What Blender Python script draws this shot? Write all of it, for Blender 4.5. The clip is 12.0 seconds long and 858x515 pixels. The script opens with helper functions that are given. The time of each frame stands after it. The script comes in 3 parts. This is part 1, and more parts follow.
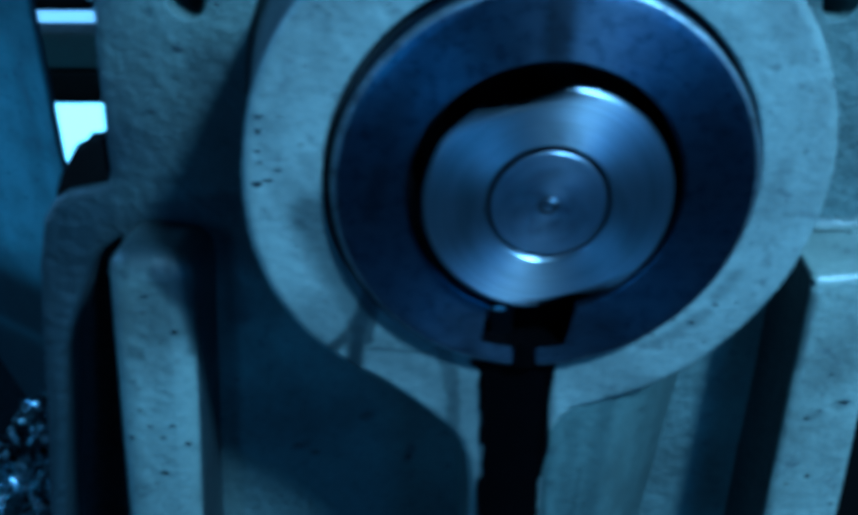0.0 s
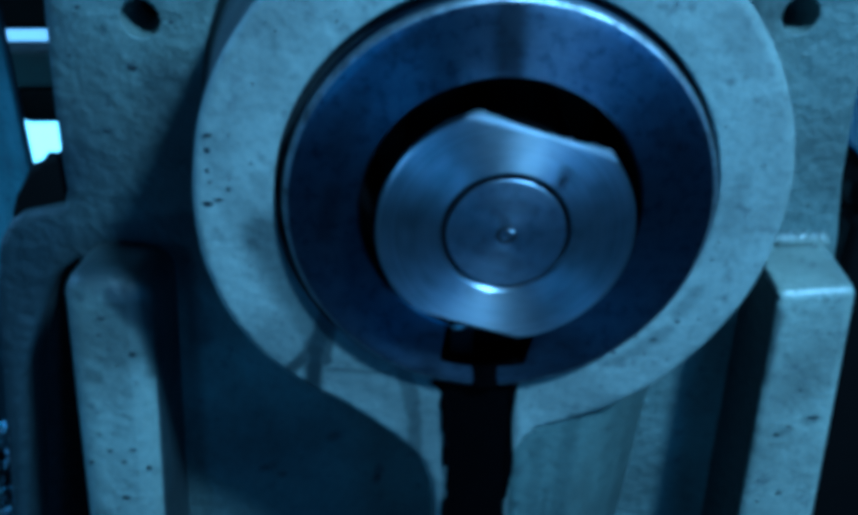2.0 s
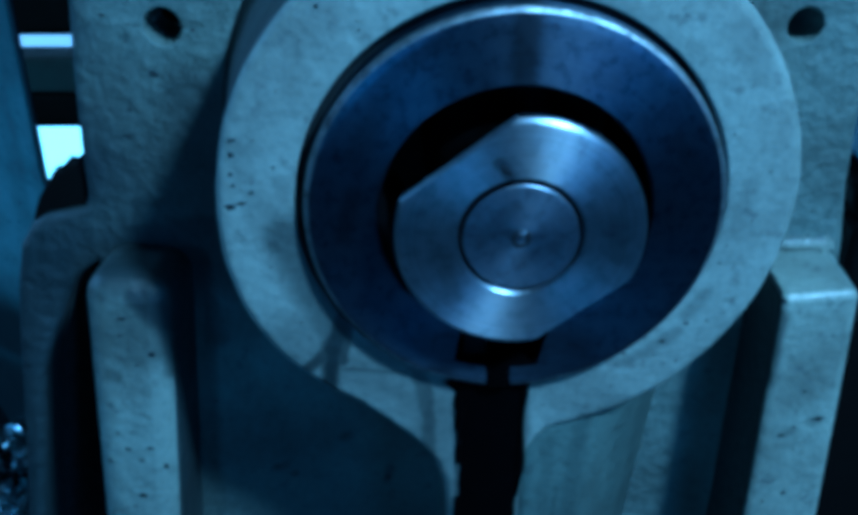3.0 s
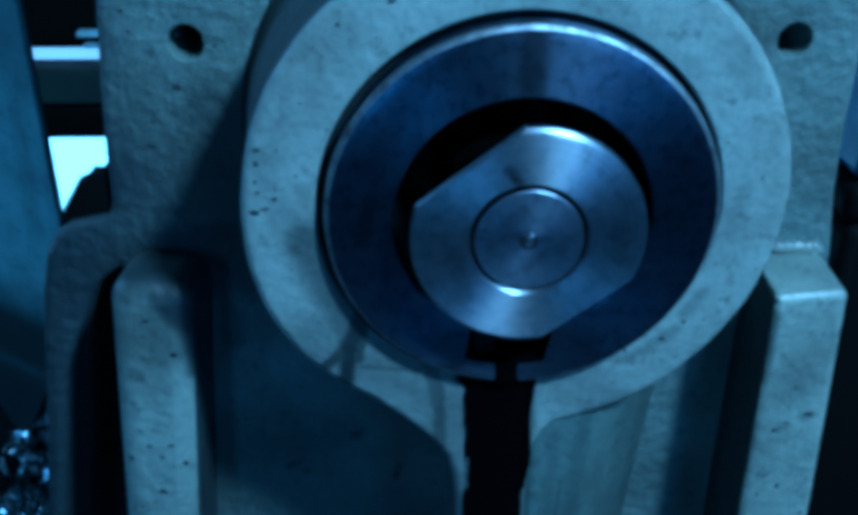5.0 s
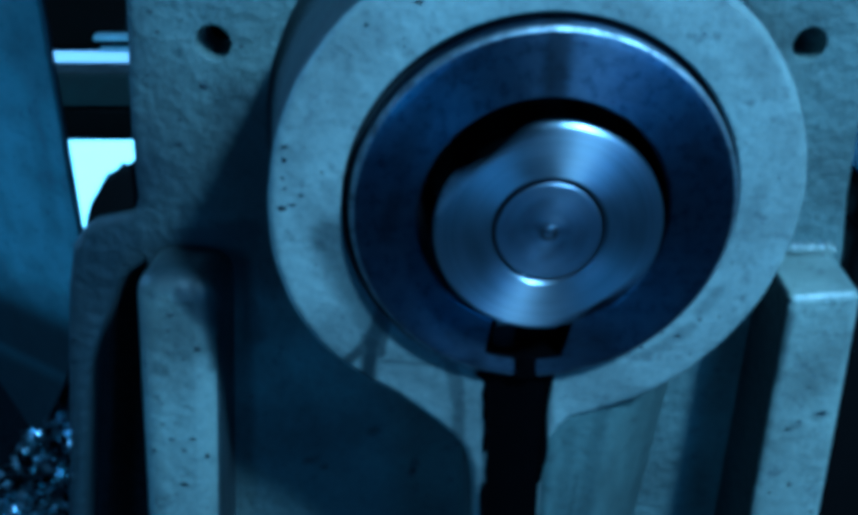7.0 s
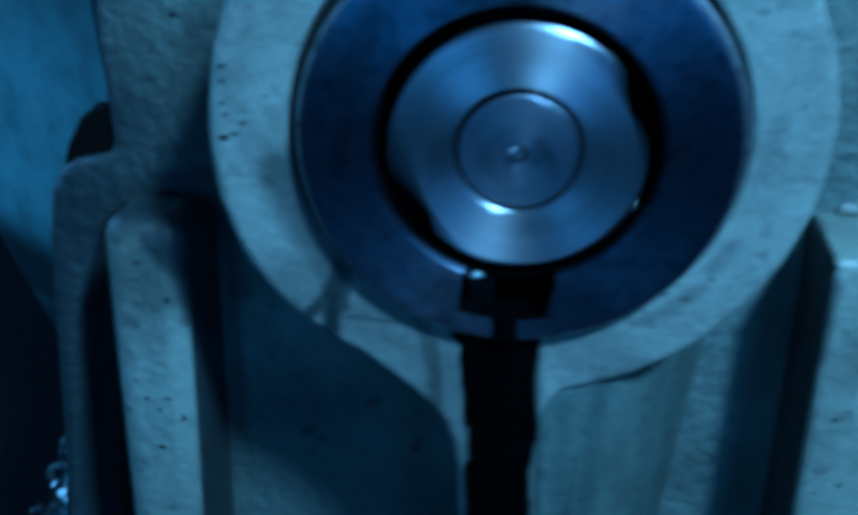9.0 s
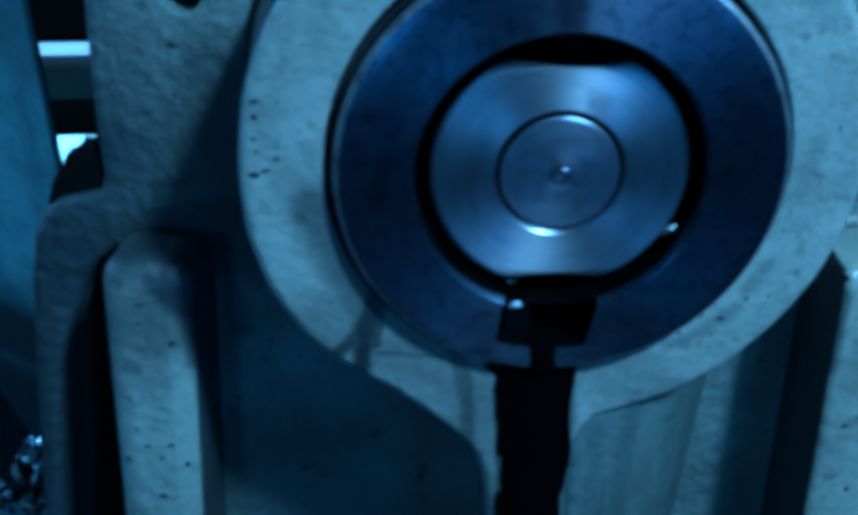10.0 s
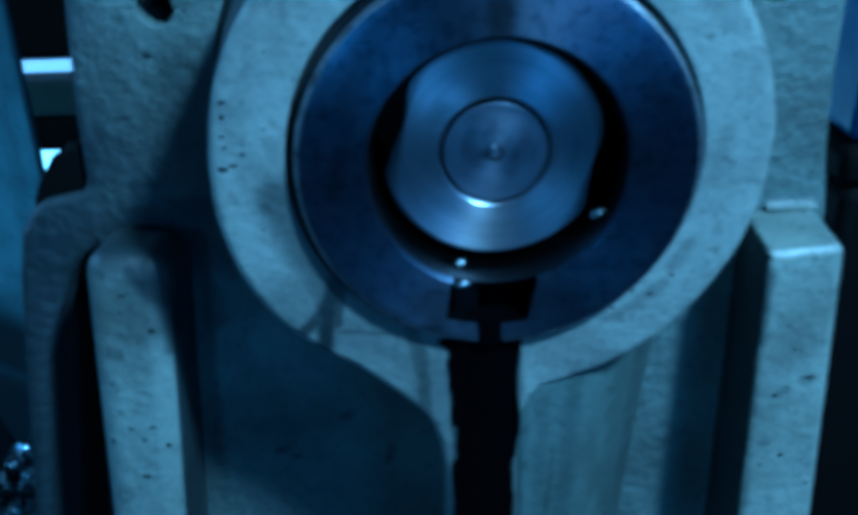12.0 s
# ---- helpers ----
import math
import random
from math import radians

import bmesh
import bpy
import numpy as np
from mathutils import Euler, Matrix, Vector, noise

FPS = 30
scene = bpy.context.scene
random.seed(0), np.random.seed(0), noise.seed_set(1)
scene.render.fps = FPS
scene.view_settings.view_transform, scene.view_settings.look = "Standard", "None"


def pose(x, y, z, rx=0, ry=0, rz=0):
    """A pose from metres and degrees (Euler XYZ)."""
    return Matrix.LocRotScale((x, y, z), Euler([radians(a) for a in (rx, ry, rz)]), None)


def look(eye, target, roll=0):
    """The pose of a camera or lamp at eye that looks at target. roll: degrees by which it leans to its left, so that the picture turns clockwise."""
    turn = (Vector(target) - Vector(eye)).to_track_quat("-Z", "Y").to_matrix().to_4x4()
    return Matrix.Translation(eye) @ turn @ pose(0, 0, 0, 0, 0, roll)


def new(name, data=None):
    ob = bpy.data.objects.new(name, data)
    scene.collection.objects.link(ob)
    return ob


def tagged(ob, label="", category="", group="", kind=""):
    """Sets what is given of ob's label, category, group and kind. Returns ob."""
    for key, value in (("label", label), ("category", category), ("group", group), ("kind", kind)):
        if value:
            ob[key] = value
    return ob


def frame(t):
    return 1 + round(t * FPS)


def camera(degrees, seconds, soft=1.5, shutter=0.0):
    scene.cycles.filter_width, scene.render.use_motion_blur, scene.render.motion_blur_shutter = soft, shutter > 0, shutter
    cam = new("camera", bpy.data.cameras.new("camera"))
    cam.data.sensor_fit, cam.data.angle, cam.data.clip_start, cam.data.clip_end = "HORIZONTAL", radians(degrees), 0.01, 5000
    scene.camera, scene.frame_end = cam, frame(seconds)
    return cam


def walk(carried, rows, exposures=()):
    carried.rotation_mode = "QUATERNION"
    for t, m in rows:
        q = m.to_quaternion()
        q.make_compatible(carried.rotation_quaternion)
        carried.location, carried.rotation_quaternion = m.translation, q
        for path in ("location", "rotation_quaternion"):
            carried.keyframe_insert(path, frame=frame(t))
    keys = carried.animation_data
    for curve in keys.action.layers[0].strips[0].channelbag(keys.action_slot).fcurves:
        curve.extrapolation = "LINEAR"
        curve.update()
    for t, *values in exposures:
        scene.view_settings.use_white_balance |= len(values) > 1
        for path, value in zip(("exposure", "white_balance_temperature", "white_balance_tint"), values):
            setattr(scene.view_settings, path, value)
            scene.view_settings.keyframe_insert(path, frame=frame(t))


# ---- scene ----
# ---- camera and its path ----
cam = camera(50.0, 12.0, soft=5.4, shutter=1.6)
PATH = [
    (0.0, -0.0351, -0.2361, 1.1193, 58.86, -0.30, -0.67),
    (0.5, -0.0254, -0.2334, 1.1169, 59.21, 0.21, -0.86),
    (1.0, -0.0280, -0.2396, 1.1182, 59.98, -0.01, -1.17),
    (1.5, -0.0236, -0.2365, 1.1197, 59.64, -0.28, -1.63),
    (2.0, -0.0251, -0.2321, 1.1182, 59.79, -0.14, -1.48),
    (2.5, -0.0274, -0.2332, 1.1193, 60.26, -0.27, -1.55),
    (3.0, -0.0301, -0.2389, 1.1211, 60.14, -0.30, -1.41),
    (5.0, -0.0364, -0.2539, 1.1271, 60.76, -0.30, -1.86),
    (5.5, -0.0358, -0.2515, 1.1254, 60.20, -0.17, -1.91),
    (6.0, -0.0392, -0.2582, 1.1257, 60.63, -0.37, -1.87),
    (6.5, -0.0429, -0.2631, 1.1272, 61.24, -0.30, -1.87),
    (8.3, -0.0235, -0.2356, 1.1111, 61.12, -0.64, 1.44),
    (8.5, -0.0150, -0.2312, 1.1056, 60.59, 1.29, 2.38),
    (8.7, 0.0011, -0.2393, 1.1048, 61.52, -0.01, 4.32),
    (8.9, 0.0067, -0.2350, 1.1038, 60.35, 0.69, 5.56),
    (9.0, 0.0028, -0.2347, 1.0953, 60.93, 1.59, 5.67),
    (9.1, -0.0003, -0.2343, 1.0975, 60.96, 0.92, 5.37),
    (9.3, -0.0143, -0.2299, 1.1010, 60.42, 1.11, 3.23),
    (9.5, -0.0191, -0.2240, 1.0998, 60.54, 1.24, 1.27),
    (10.0, -0.0350, -0.2279, 1.0993, 61.38, 0.93, -0.66),
    (10.5, -0.0423, -0.2361, 1.1015, 61.44, 0.66, -1.66),
    (11.0, -0.0395, -0.2432, 1.1027, 61.27, 1.19, -1.87),
    (11.5, -0.0342, -0.2506, 1.1024, 62.01, 1.53, -1.65),
    (12.0, -0.0259, -0.2563, 1.1042, 62.18, 1.50, -2.03),
]
walk(cam, [(t, pose(x, y, z, rx, ry, rz)) for t, x, y, z, rx, ry, rz in PATH],
     exposures=[(t, stops, 3250, -8) for t, stops in ((0.0, -0.18), (1.5, -0.22), (3.0, -0.27), (5.0, -0.23), (6.5, -0.17), (9.0, -0.27), (10.5, -0.16), (12.0, -0.12))])

# ---- world, daylight and added fill lights ----
world = bpy.data.worlds.new("sky")
scene.world = world
world.use_nodes = True
wn = world.node_tree
sky = wn.nodes.new("ShaderNodeTexSky")
sky.sky_type, sky.sun_disc = "NISHITA", False
sky.sun_elevation, sky.sun_rotation = radians(35), radians(150)
wn.links.new(sky.outputs[0], wn.nodes["Background"].inputs[0])
wn.nodes["Background"].inputs[1].default_value = 0.035


def opening_light(name, eye, target, w, h, watts, colour):
    data = bpy.data.lights.new(name, "AREA")
    data.shape, data.size, data.size_y, data.energy, data.color = "RECTANGLE", w, h, watts, colour
    ob = new(name, data)
    ob.matrix_world = look(eye, target)
    return ob


# unseen bluish fill added from the front right
FRONT_FILL = (1.20, -2.42, 1.30)
# unseen light added at the left to brighten the guard
GUARD_FILL = (-2.42, 0.60, 1.9)
SMALL = (-0.85, -2.42, 1.15)
LAMP = (0.480, -0.540, 1.830)  # the work lamp over the operator's shoulder


def work_light(eye, target, size, watts, colour):
    data = bpy.data.lights.new("work_lamp_light", "AREA")
    data.shape, data.size, data.energy, data.color = "DISK", size, watts, colour
    ob = new("work_lamp_light", data)
    ob.matrix_world = look(eye, target)
    return ob


work_light(LAMP, (0.0, 0.0, 1.0), 0.115, 20.3, (1.0, 0.98, 0.80))
opening_light("fill_daylight", FRONT_FILL, (0.0, 0.0, 1.0), 0.6, 0.7, 6.5, (0.48, 0.68, 1.0))
opening_light("guard_fill_light", GUARD_FILL, (-0.35, 0.42, 0.9), 0.6, 0.8, 21, (0.86, 0.97, 1.0))
opening_light("small_window_daylight", SMALL, (0.0, 0.0, 1.0), 0.35, 0.35, 5.2, (0.62, 0.80, 1.0))

# ---- materials ----


def material(name):
    m = bpy.data.materials.new(name)
    m.use_nodes = True
    return m, m.node_tree.nodes, m.node_tree.links, m.node_tree.nodes["Principled BSDF"]


def tex(nodes, links, kind, scale, detail=4.0, coords="Object", rough=0.55):
    c = nodes.new("ShaderNodeTexCoord")
    n = nodes.new(kind)
    n.inputs["Scale"].default_value = scale
    if kind == "ShaderNodeTexNoise":
        n.inputs["Detail"].default_value, n.inputs["Roughness"].default_value = detail, rough
    links.new(c.outputs[coords], n.inputs["Vector"])
    return n


def ramp(nodes, links, source, stops):
    r = nodes.new("ShaderNodeValToRGB")
    while len(r.color_ramp.elements) < len(stops):
        r.color_ramp.elements.new(0.5)
    for e, (p, c) in zip(r.color_ramp.elements, stops):
        e.position, e.color = p, (*c, 1)
    links.new(source, r.inputs[0])
    return r


def mix(nodes, links, a, b, fac, mode="MIX"):
    m = nodes.new("ShaderNodeMix")
    m.data_type, m.blend_type = "RGBA", mode
    if isinstance(fac, float):
        m.inputs[0].default_value = fac
    else:
        links.new(fac, m.inputs[0])
    for socket, value in ((m.inputs[6], a), (m.inputs[7], b)):
        if isinstance(value, tuple):
            socket.default_value = (*value, 1)
        else:
            links.new(value, socket)
    return m.outputs[2]


def bump(nodes, links, shader, height, strength, distance):
    b = nodes.new("ShaderNodeBump")
    b.inputs["Strength"].default_value, b.inputs["Distance"].default_value = strength, distance
    links.new(height, b.inputs["Height"])
    links.new(b.outputs[0], shader.inputs["Normal"])
    return b


def stain_shaded(n, l, colour, stain_shade, dark=(0.013, 0.018, 0.022), wander=0.0035, axis_z=1.0):
    """Soft-edged oil marks and shade put into the colour: each is a stroke (x, z, x, z, half width, strength) in mm
    from the shaft's axis.
    """
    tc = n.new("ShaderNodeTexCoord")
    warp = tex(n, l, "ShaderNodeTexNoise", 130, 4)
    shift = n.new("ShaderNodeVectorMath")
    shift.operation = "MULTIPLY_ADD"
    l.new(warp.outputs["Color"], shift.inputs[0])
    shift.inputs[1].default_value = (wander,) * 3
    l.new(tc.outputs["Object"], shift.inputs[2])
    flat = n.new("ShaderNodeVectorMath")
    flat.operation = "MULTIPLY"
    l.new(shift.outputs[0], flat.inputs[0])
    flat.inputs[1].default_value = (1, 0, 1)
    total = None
    for xa, za, xb, zb, w, strength in stain_shade:
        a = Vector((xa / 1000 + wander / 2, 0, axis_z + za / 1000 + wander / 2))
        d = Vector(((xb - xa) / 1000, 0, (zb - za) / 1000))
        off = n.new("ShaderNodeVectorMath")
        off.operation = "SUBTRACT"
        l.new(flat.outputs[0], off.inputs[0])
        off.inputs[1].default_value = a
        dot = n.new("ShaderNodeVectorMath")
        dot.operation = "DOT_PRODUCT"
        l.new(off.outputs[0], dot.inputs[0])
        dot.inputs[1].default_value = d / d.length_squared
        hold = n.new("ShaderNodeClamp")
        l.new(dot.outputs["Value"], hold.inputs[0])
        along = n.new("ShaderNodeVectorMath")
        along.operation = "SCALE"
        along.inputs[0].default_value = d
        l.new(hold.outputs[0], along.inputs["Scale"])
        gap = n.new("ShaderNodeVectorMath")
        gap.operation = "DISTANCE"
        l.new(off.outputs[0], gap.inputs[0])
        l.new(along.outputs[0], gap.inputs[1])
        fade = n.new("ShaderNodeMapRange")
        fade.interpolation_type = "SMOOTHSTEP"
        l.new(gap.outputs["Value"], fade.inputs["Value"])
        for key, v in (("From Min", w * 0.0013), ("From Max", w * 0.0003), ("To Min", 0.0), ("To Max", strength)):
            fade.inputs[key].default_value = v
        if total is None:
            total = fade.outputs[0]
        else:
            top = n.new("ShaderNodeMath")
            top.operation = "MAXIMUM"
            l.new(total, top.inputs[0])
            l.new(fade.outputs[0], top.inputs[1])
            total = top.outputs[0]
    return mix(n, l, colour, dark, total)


def painted_casting(name, base, grime, pits=0.5, rough=0.5, relief=0.5, dim_soil=None, stain_shade=()):
    """Enamel over rough cast iron: mottled paint, fine grit, dark pin-holes and grimy clouds."""
    m, n, l, s = material(name)
    cloud = tex(n, l, "ShaderNodeTexNoise", 22, 5)
    fine = tex(n, l, "ShaderNodeTexNoise", 420, 6)
    speck = tex(n, l, "ShaderNodeTexNoise", 150, 3, rough=0.6)
    cells = tex(n, l, "ShaderNodeTexVoronoi", 95)
    light = tuple(min(1.0, v * 1.18) for v in base)
    dark = tuple(v * 0.60 for v in base)
    c1 = ramp(n, l, cloud.outputs[0], [(0.32, dark), (0.52, base), (0.72, light)])
    f1 = ramp(n, l, fine.outputs[0], [(0.36, (0.72, 0.74, 0.76)), (0.55, (1, 1, 1))])
    c2 = mix(n, l, c1.outputs[0], f1.outputs[0], 0.55, "MULTIPLY")
    spots = ramp(n, l, speck.outputs[0], [(0.57, (0, 0, 0)), (0.74, (0.8, 0.8, 0.8))])
    c3 = mix(n, l, c2, grime, spots.outputs[0])
    holes = ramp(n, l, cells.outputs["Distance"], [(0.05, (1, 1, 1)), (0.13, (0, 0, 0))])
    gate = tex(n, l, "ShaderNodeTexNoise", 60, 2)
    g2 = ramp(n, l, gate.outputs[0], [(0.47, (0, 0, 0)), (0.60, (pits, pits, pits))])
    hole = mix(n, l, holes.outputs[0], g2.outputs[0], 1.0, "MULTIPLY")
    c4 = mix(n, l, c3, tuple(v * 0.35 for v in grime), hole)
    if dim_soil is not None:
        # dimmer left side and oily grime put into the colour beyond a given x, with a ragged border
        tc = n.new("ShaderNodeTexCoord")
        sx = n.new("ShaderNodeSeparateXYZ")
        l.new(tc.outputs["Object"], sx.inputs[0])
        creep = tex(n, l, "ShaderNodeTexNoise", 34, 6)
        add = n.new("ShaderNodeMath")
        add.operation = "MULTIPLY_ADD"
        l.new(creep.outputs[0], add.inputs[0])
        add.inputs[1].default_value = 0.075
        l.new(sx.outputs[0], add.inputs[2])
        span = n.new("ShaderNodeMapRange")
        span.inputs["From Min"].default_value, span.inputs["From Max"].default_value = dim_soil + 0.055, dim_soil + 0.022
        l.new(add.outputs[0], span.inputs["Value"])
        dim_dirt = mix(n, l, (0.012, 0.018, 0.024), (0.056, 0.070, 0.078), fine.outputs[0])
        c4 = mix(n, l, c4, dim_dirt, span.outputs[0])
    if stain_shade:
        c4 = stain_shaded(n, l, c4, stain_shade)
    l.new(c4, s.inputs["Base Color"])
    r = ramp(n, l, cloud.outputs[0], [(0.3, (rough + 0.12,) * 3), (0.7, (rough - 0.1,) * 3)])
    l.new(r.outputs[0], s.inputs["Roughness"])
    coarse = tex(n, l, "ShaderNodeTexNoise", 170, 5)
    bump(n, l, s, coarse.outputs[0], relief, 0.0016 if relief < 0.72 else 0.0026)
    return m


def turned_steel(name, base, rough, aniso, axis="Y", streaks=0.25, stain_shade=(), haze_scale=55, haze_dark=0.52, smear=0.4):
    """Lathe-turned steel: brushed circles round the axis, faint rings, oil haze."""
    m, n, l, s = material(name)
    s.inputs["Metallic"].default_value = 1.0
    s.inputs["Anisotropic"].default_value = aniso
    tan = n.new("ShaderNodeTangent")
    tan.direction_type, tan.axis = "RADIAL", axis
    l.new(tan.outputs[0], s.inputs["Tangent"])
    s.inputs["Anisotropic Rotation"].default_value = 0.25
    c = n.new("ShaderNodeTexCoord")
    sep = n.new("ShaderNodeSeparateXYZ")
    l.new(c.outputs["Object"], sep.inputs[0])
    com = n.new("ShaderNodeCombineXYZ")
    l.new(sep.outputs[0], com.inputs[0])
    l.new(sep.outputs[2], com.inputs[1])
    ln = n.new("ShaderNodeVectorMath")
    ln.operation = "LENGTH"
    l.new(com.outputs[0], ln.inputs[0])
    rings = n.new("ShaderNodeTexNoise")
    rings.noise_dimensions = "1D"
    rings.inputs["Scale"].default_value, rings.inputs["Detail"].default_value = 900, 4
    l.new(ln.outputs["Value"], rings.inputs["W"])
    haze = tex(n, l, "ShaderNodeTexNoise", haze_scale, 5)
    dark = tuple(v * (1 - streaks) for v in base)
    a = ramp(n, l, rings.outputs[0], [(0.35, dark), (0.65, base)])
    h = ramp(n, l, haze.outputs[0], [(0.35, (haze_dark, haze_dark * 1.05, haze_dark * 1.15)), (0.62, (1, 1, 1))])
    tone = mix(n, l, a.outputs[0], h.outputs[0], 0.75, "MULTIPLY")
    # thin oily smears and finger-sized blotches
    patch = tex(n, l, "ShaderNodeTexNoise", 230, 3, rough=0.65)
    film_tone = ramp(n, l, patch.outputs[0], [(0.36, (0.42, 0.45, 0.52)), (0.50, (0.95, 0.96, 1.0)), (0.68, (1.0, 1.0, 1.0))])
    tone = mix(n, l, tone, film_tone.outputs[0], smear, "MULTIPLY")
    if stain_shade:
        tone = stain_shaded(n, l, tone, stain_shade, (0.030, 0.034, 0.045), 0.003, 0.0)
    l.new(tone, s.inputs["Base Color"])
    r = ramp(n, l, haze.outputs[0], [(0.3, (rough + 0.1,) * 3), (0.7, (rough - 0.05,) * 3)])
    l.new(r.outputs[0], s.inputs["Roughness"])
    bump(n, l, s, rings.outputs[0], 0.06, 0.0003)
    return m


def plain(name, base, rough=0.5, metal=0.0, var=0.25, scale=60, relief=0.0004, stain_shade=()):
    m, n, l, s = material(name)
    s.inputs["Metallic"].default_value = metal
    cl = tex(n, l, "ShaderNodeTexNoise", scale, 5)
    c = ramp(n, l, cl.outputs[0], [(0.3, tuple(v * (1 - var) for v in base)), (0.7, base)])
    l.new(stain_shaded(n, l, c.outputs[0], stain_shade, wander=0.03) if stain_shade else c.outputs[0], s.inputs["Base Color"])
    r = ramp(n, l, cl.outputs[0], [(0.3, (min(1, rough + 0.1),) * 3), (0.7, (max(0.02, rough - 0.08),) * 3)])
    l.new(r.outputs[0], s.inputs["Roughness"])
    fine = tex(n, l, "ShaderNodeTexNoise", scale * 9, 4)
    bump(n, l, s, fine.outputs[0], 0.3, relief)
    return m


# Oil trickles and films; wide strokes also darken the boss beside bore and stem.
BOSS_STROKES = (
    (-49.8, -38.2, -53.6, -49.9, 5.4, 0.98), (-53.6, -49.9, -55.8, -64, 4.4, 0.98), (-49, -42, -50.5, -54, 3.0, 0.9), (-61.5, -57, -56.6, -51.3, 3.2, 0.9),
    (-55.8, -62.9, -45, -72, 2.0, 0.55), (-50.3, -57.5, -31.2, -58.7, 1.5, 0.7), (-27, -58, -23.6, -72.5, 4.4, 0.75), (-23.4, -72.5, -23.2, -95, 3.6, 0.7),
    (-17.5, -62.8, -12, -65, 2.6, 0.9), (-12.4, -66, -13.6, -280, 2.6, 0.8), (7.5, -66, 7.0, -280, 3.4, 0.7), (-66, -8, -53, -42, 9.0, 0.72), (-54, -36, -40, -52, 5.0, 0.5), (-66, 8, -64, -16, 4.0, 0.25), (-46, -60, -16, -72, 12, 0.30), (-22, -84, -17, -130, 6, 0.35), (12, -62, 32, -72, 13, 0.36), (-62, -46, -18, -68, 16, 0.42), (-22, -72, -15, -140, 10, 0.35),
    (57, -38, 62, -30, 3.0, 0.35), (48, -50, 55, -44, 3.0, 0.4), (38, -56, 46, -52, 2.5, 0.35), (-76, 20, -78, 8, 5, 0.22), (-70, -10, -73, 4, 6, 0.25), (60, 52, 66, 40, 5, 0.18), (68, -6, 70, 8, 3, 0.2))
BOSS_PAINT = painted_casting("boss_enamel", (0.255, 0.285, 0.26), (0.09, 0.10, 0.10), 0.5, 0.48, stain_shade=BOSS_STROKES)
# Besides oil smudges, strokes paint in the boss's shadow and the recess shade.
PLATE_PAINT = painted_casting("plate_enamel", (0.120, 0.144, 0.132), (0.036, 0.05, 0.05), 0.8, 0.6, 0.75, dim_soil=-0.141, stain_shade=((-190, -62, -104, -50, 28, 0.82), (-104, 10, -98, -60, 16, 0.7), (-150, -26, -104, -24, 34, 0.62), (-128, 8, -108, 6, 24, 0.3), (-122, -44, -104, -40, 10, 0.97), (-130, -43, -104, -47, 9, 0.9), (-108, -58, -106, -90, 6, 0.6), (-190, -80, -212, -200, 24, 0.8), (-150, -6, -140, -20, 9, 0.4), (-114, -16, -104, -46, 9, 0.65), (-172, -38, -150, -34, 5, 0.8), (-95, -165, -45, -215, 48, 0.45), (-84, -158, -88, -160, 4, 0.7), (-56, -141, -58, -143, 3, 0.7), (-38, -160, -40, -168, 3, 0.6)))
# Dark enamel puts the shade of boss flank and rib sides into the colour.
SHADED_PAINT = painted_casting("oily_shaded_enamel", (0.024, 0.030, 0.033), (0.010, 0.013, 0.015), 0.8, 0.5, 0.75)
SHOULDER_PAINT = painted_casting("shoulder_enamel", (0.098, 0.122, 0.113), (0.05, 0.06, 0.06), 0.7, 0.45, 0.6, stain_shade=((18, -90, 15, -280, 2.6, 0.22), (29, -75, 24, -190, 4.0, 0.32), (50, -66, 45, -280, 5.0, 0.22), (62, -62, 52, -280, 5.0, 0.30), (22, -112, 20, -150, 1.5, 0.4)))
# Strokes darken the rib's top ledge and upper right corner.
RIB_PAINT = painted_casting("rib_enamel", (0.20, 0.23, 0.205), (0.05, 0.06, 0.06), 0.8, 0.5, 0.7, stain_shade=((-152, -36, -106, -38, 19, 1.0), (-118, -44, -106, -60, 12, 0.85), (-146, -56, -112, -66, 20, 0.3), (-124, -50, -114, -62, 8, 0.95), (-116, -62, -115, -84, 4, 0.7), (-138, -82, -136, -84, 3, 0.4)))
SHAFT_STEEL = turned_steel("turned_shaft_steel", (0.62, 0.66, 0.72), 0.40, 0.76, streaks=0.15, stain_shade=((-8.8, -17, -8.4, -22, 2.0, 0.6), (20, -8, 27, 4, 3.0, 0.25), (-24, 12, -18, 22, 3.0, 0.25)))
HUB_STEEL = turned_steel("hazy_hub_steel", (0.27, 0.295, 0.355), 0.47, 0.40, streaks=0.10, stain_shade=((4, 6, -6, 8, 3.0, 0.30), (-3, -9, 7, -7, 3.0, 0.30), (1.0, -2.5, 2.5, -4, 1.8, 0.5)), haze_scale=130, smear=0.6)
# Strokes darken the top ledge and the inner edge.
GLOSS_PAINT = painted_casting("wet_enamel", (0.24, 0.27, 0.235), (0.08, 0.09, 0.09), 0.6, 0.33, 0.7, stain_shade=((99, -46.5, 134, -45, 6.5, 0.55), (104, -62, 103, -90, 4, 0.6), (127, -107, 124, -108, 3.0, 0.3), (116, -113, 114, -114, 2.5, 0.3)))
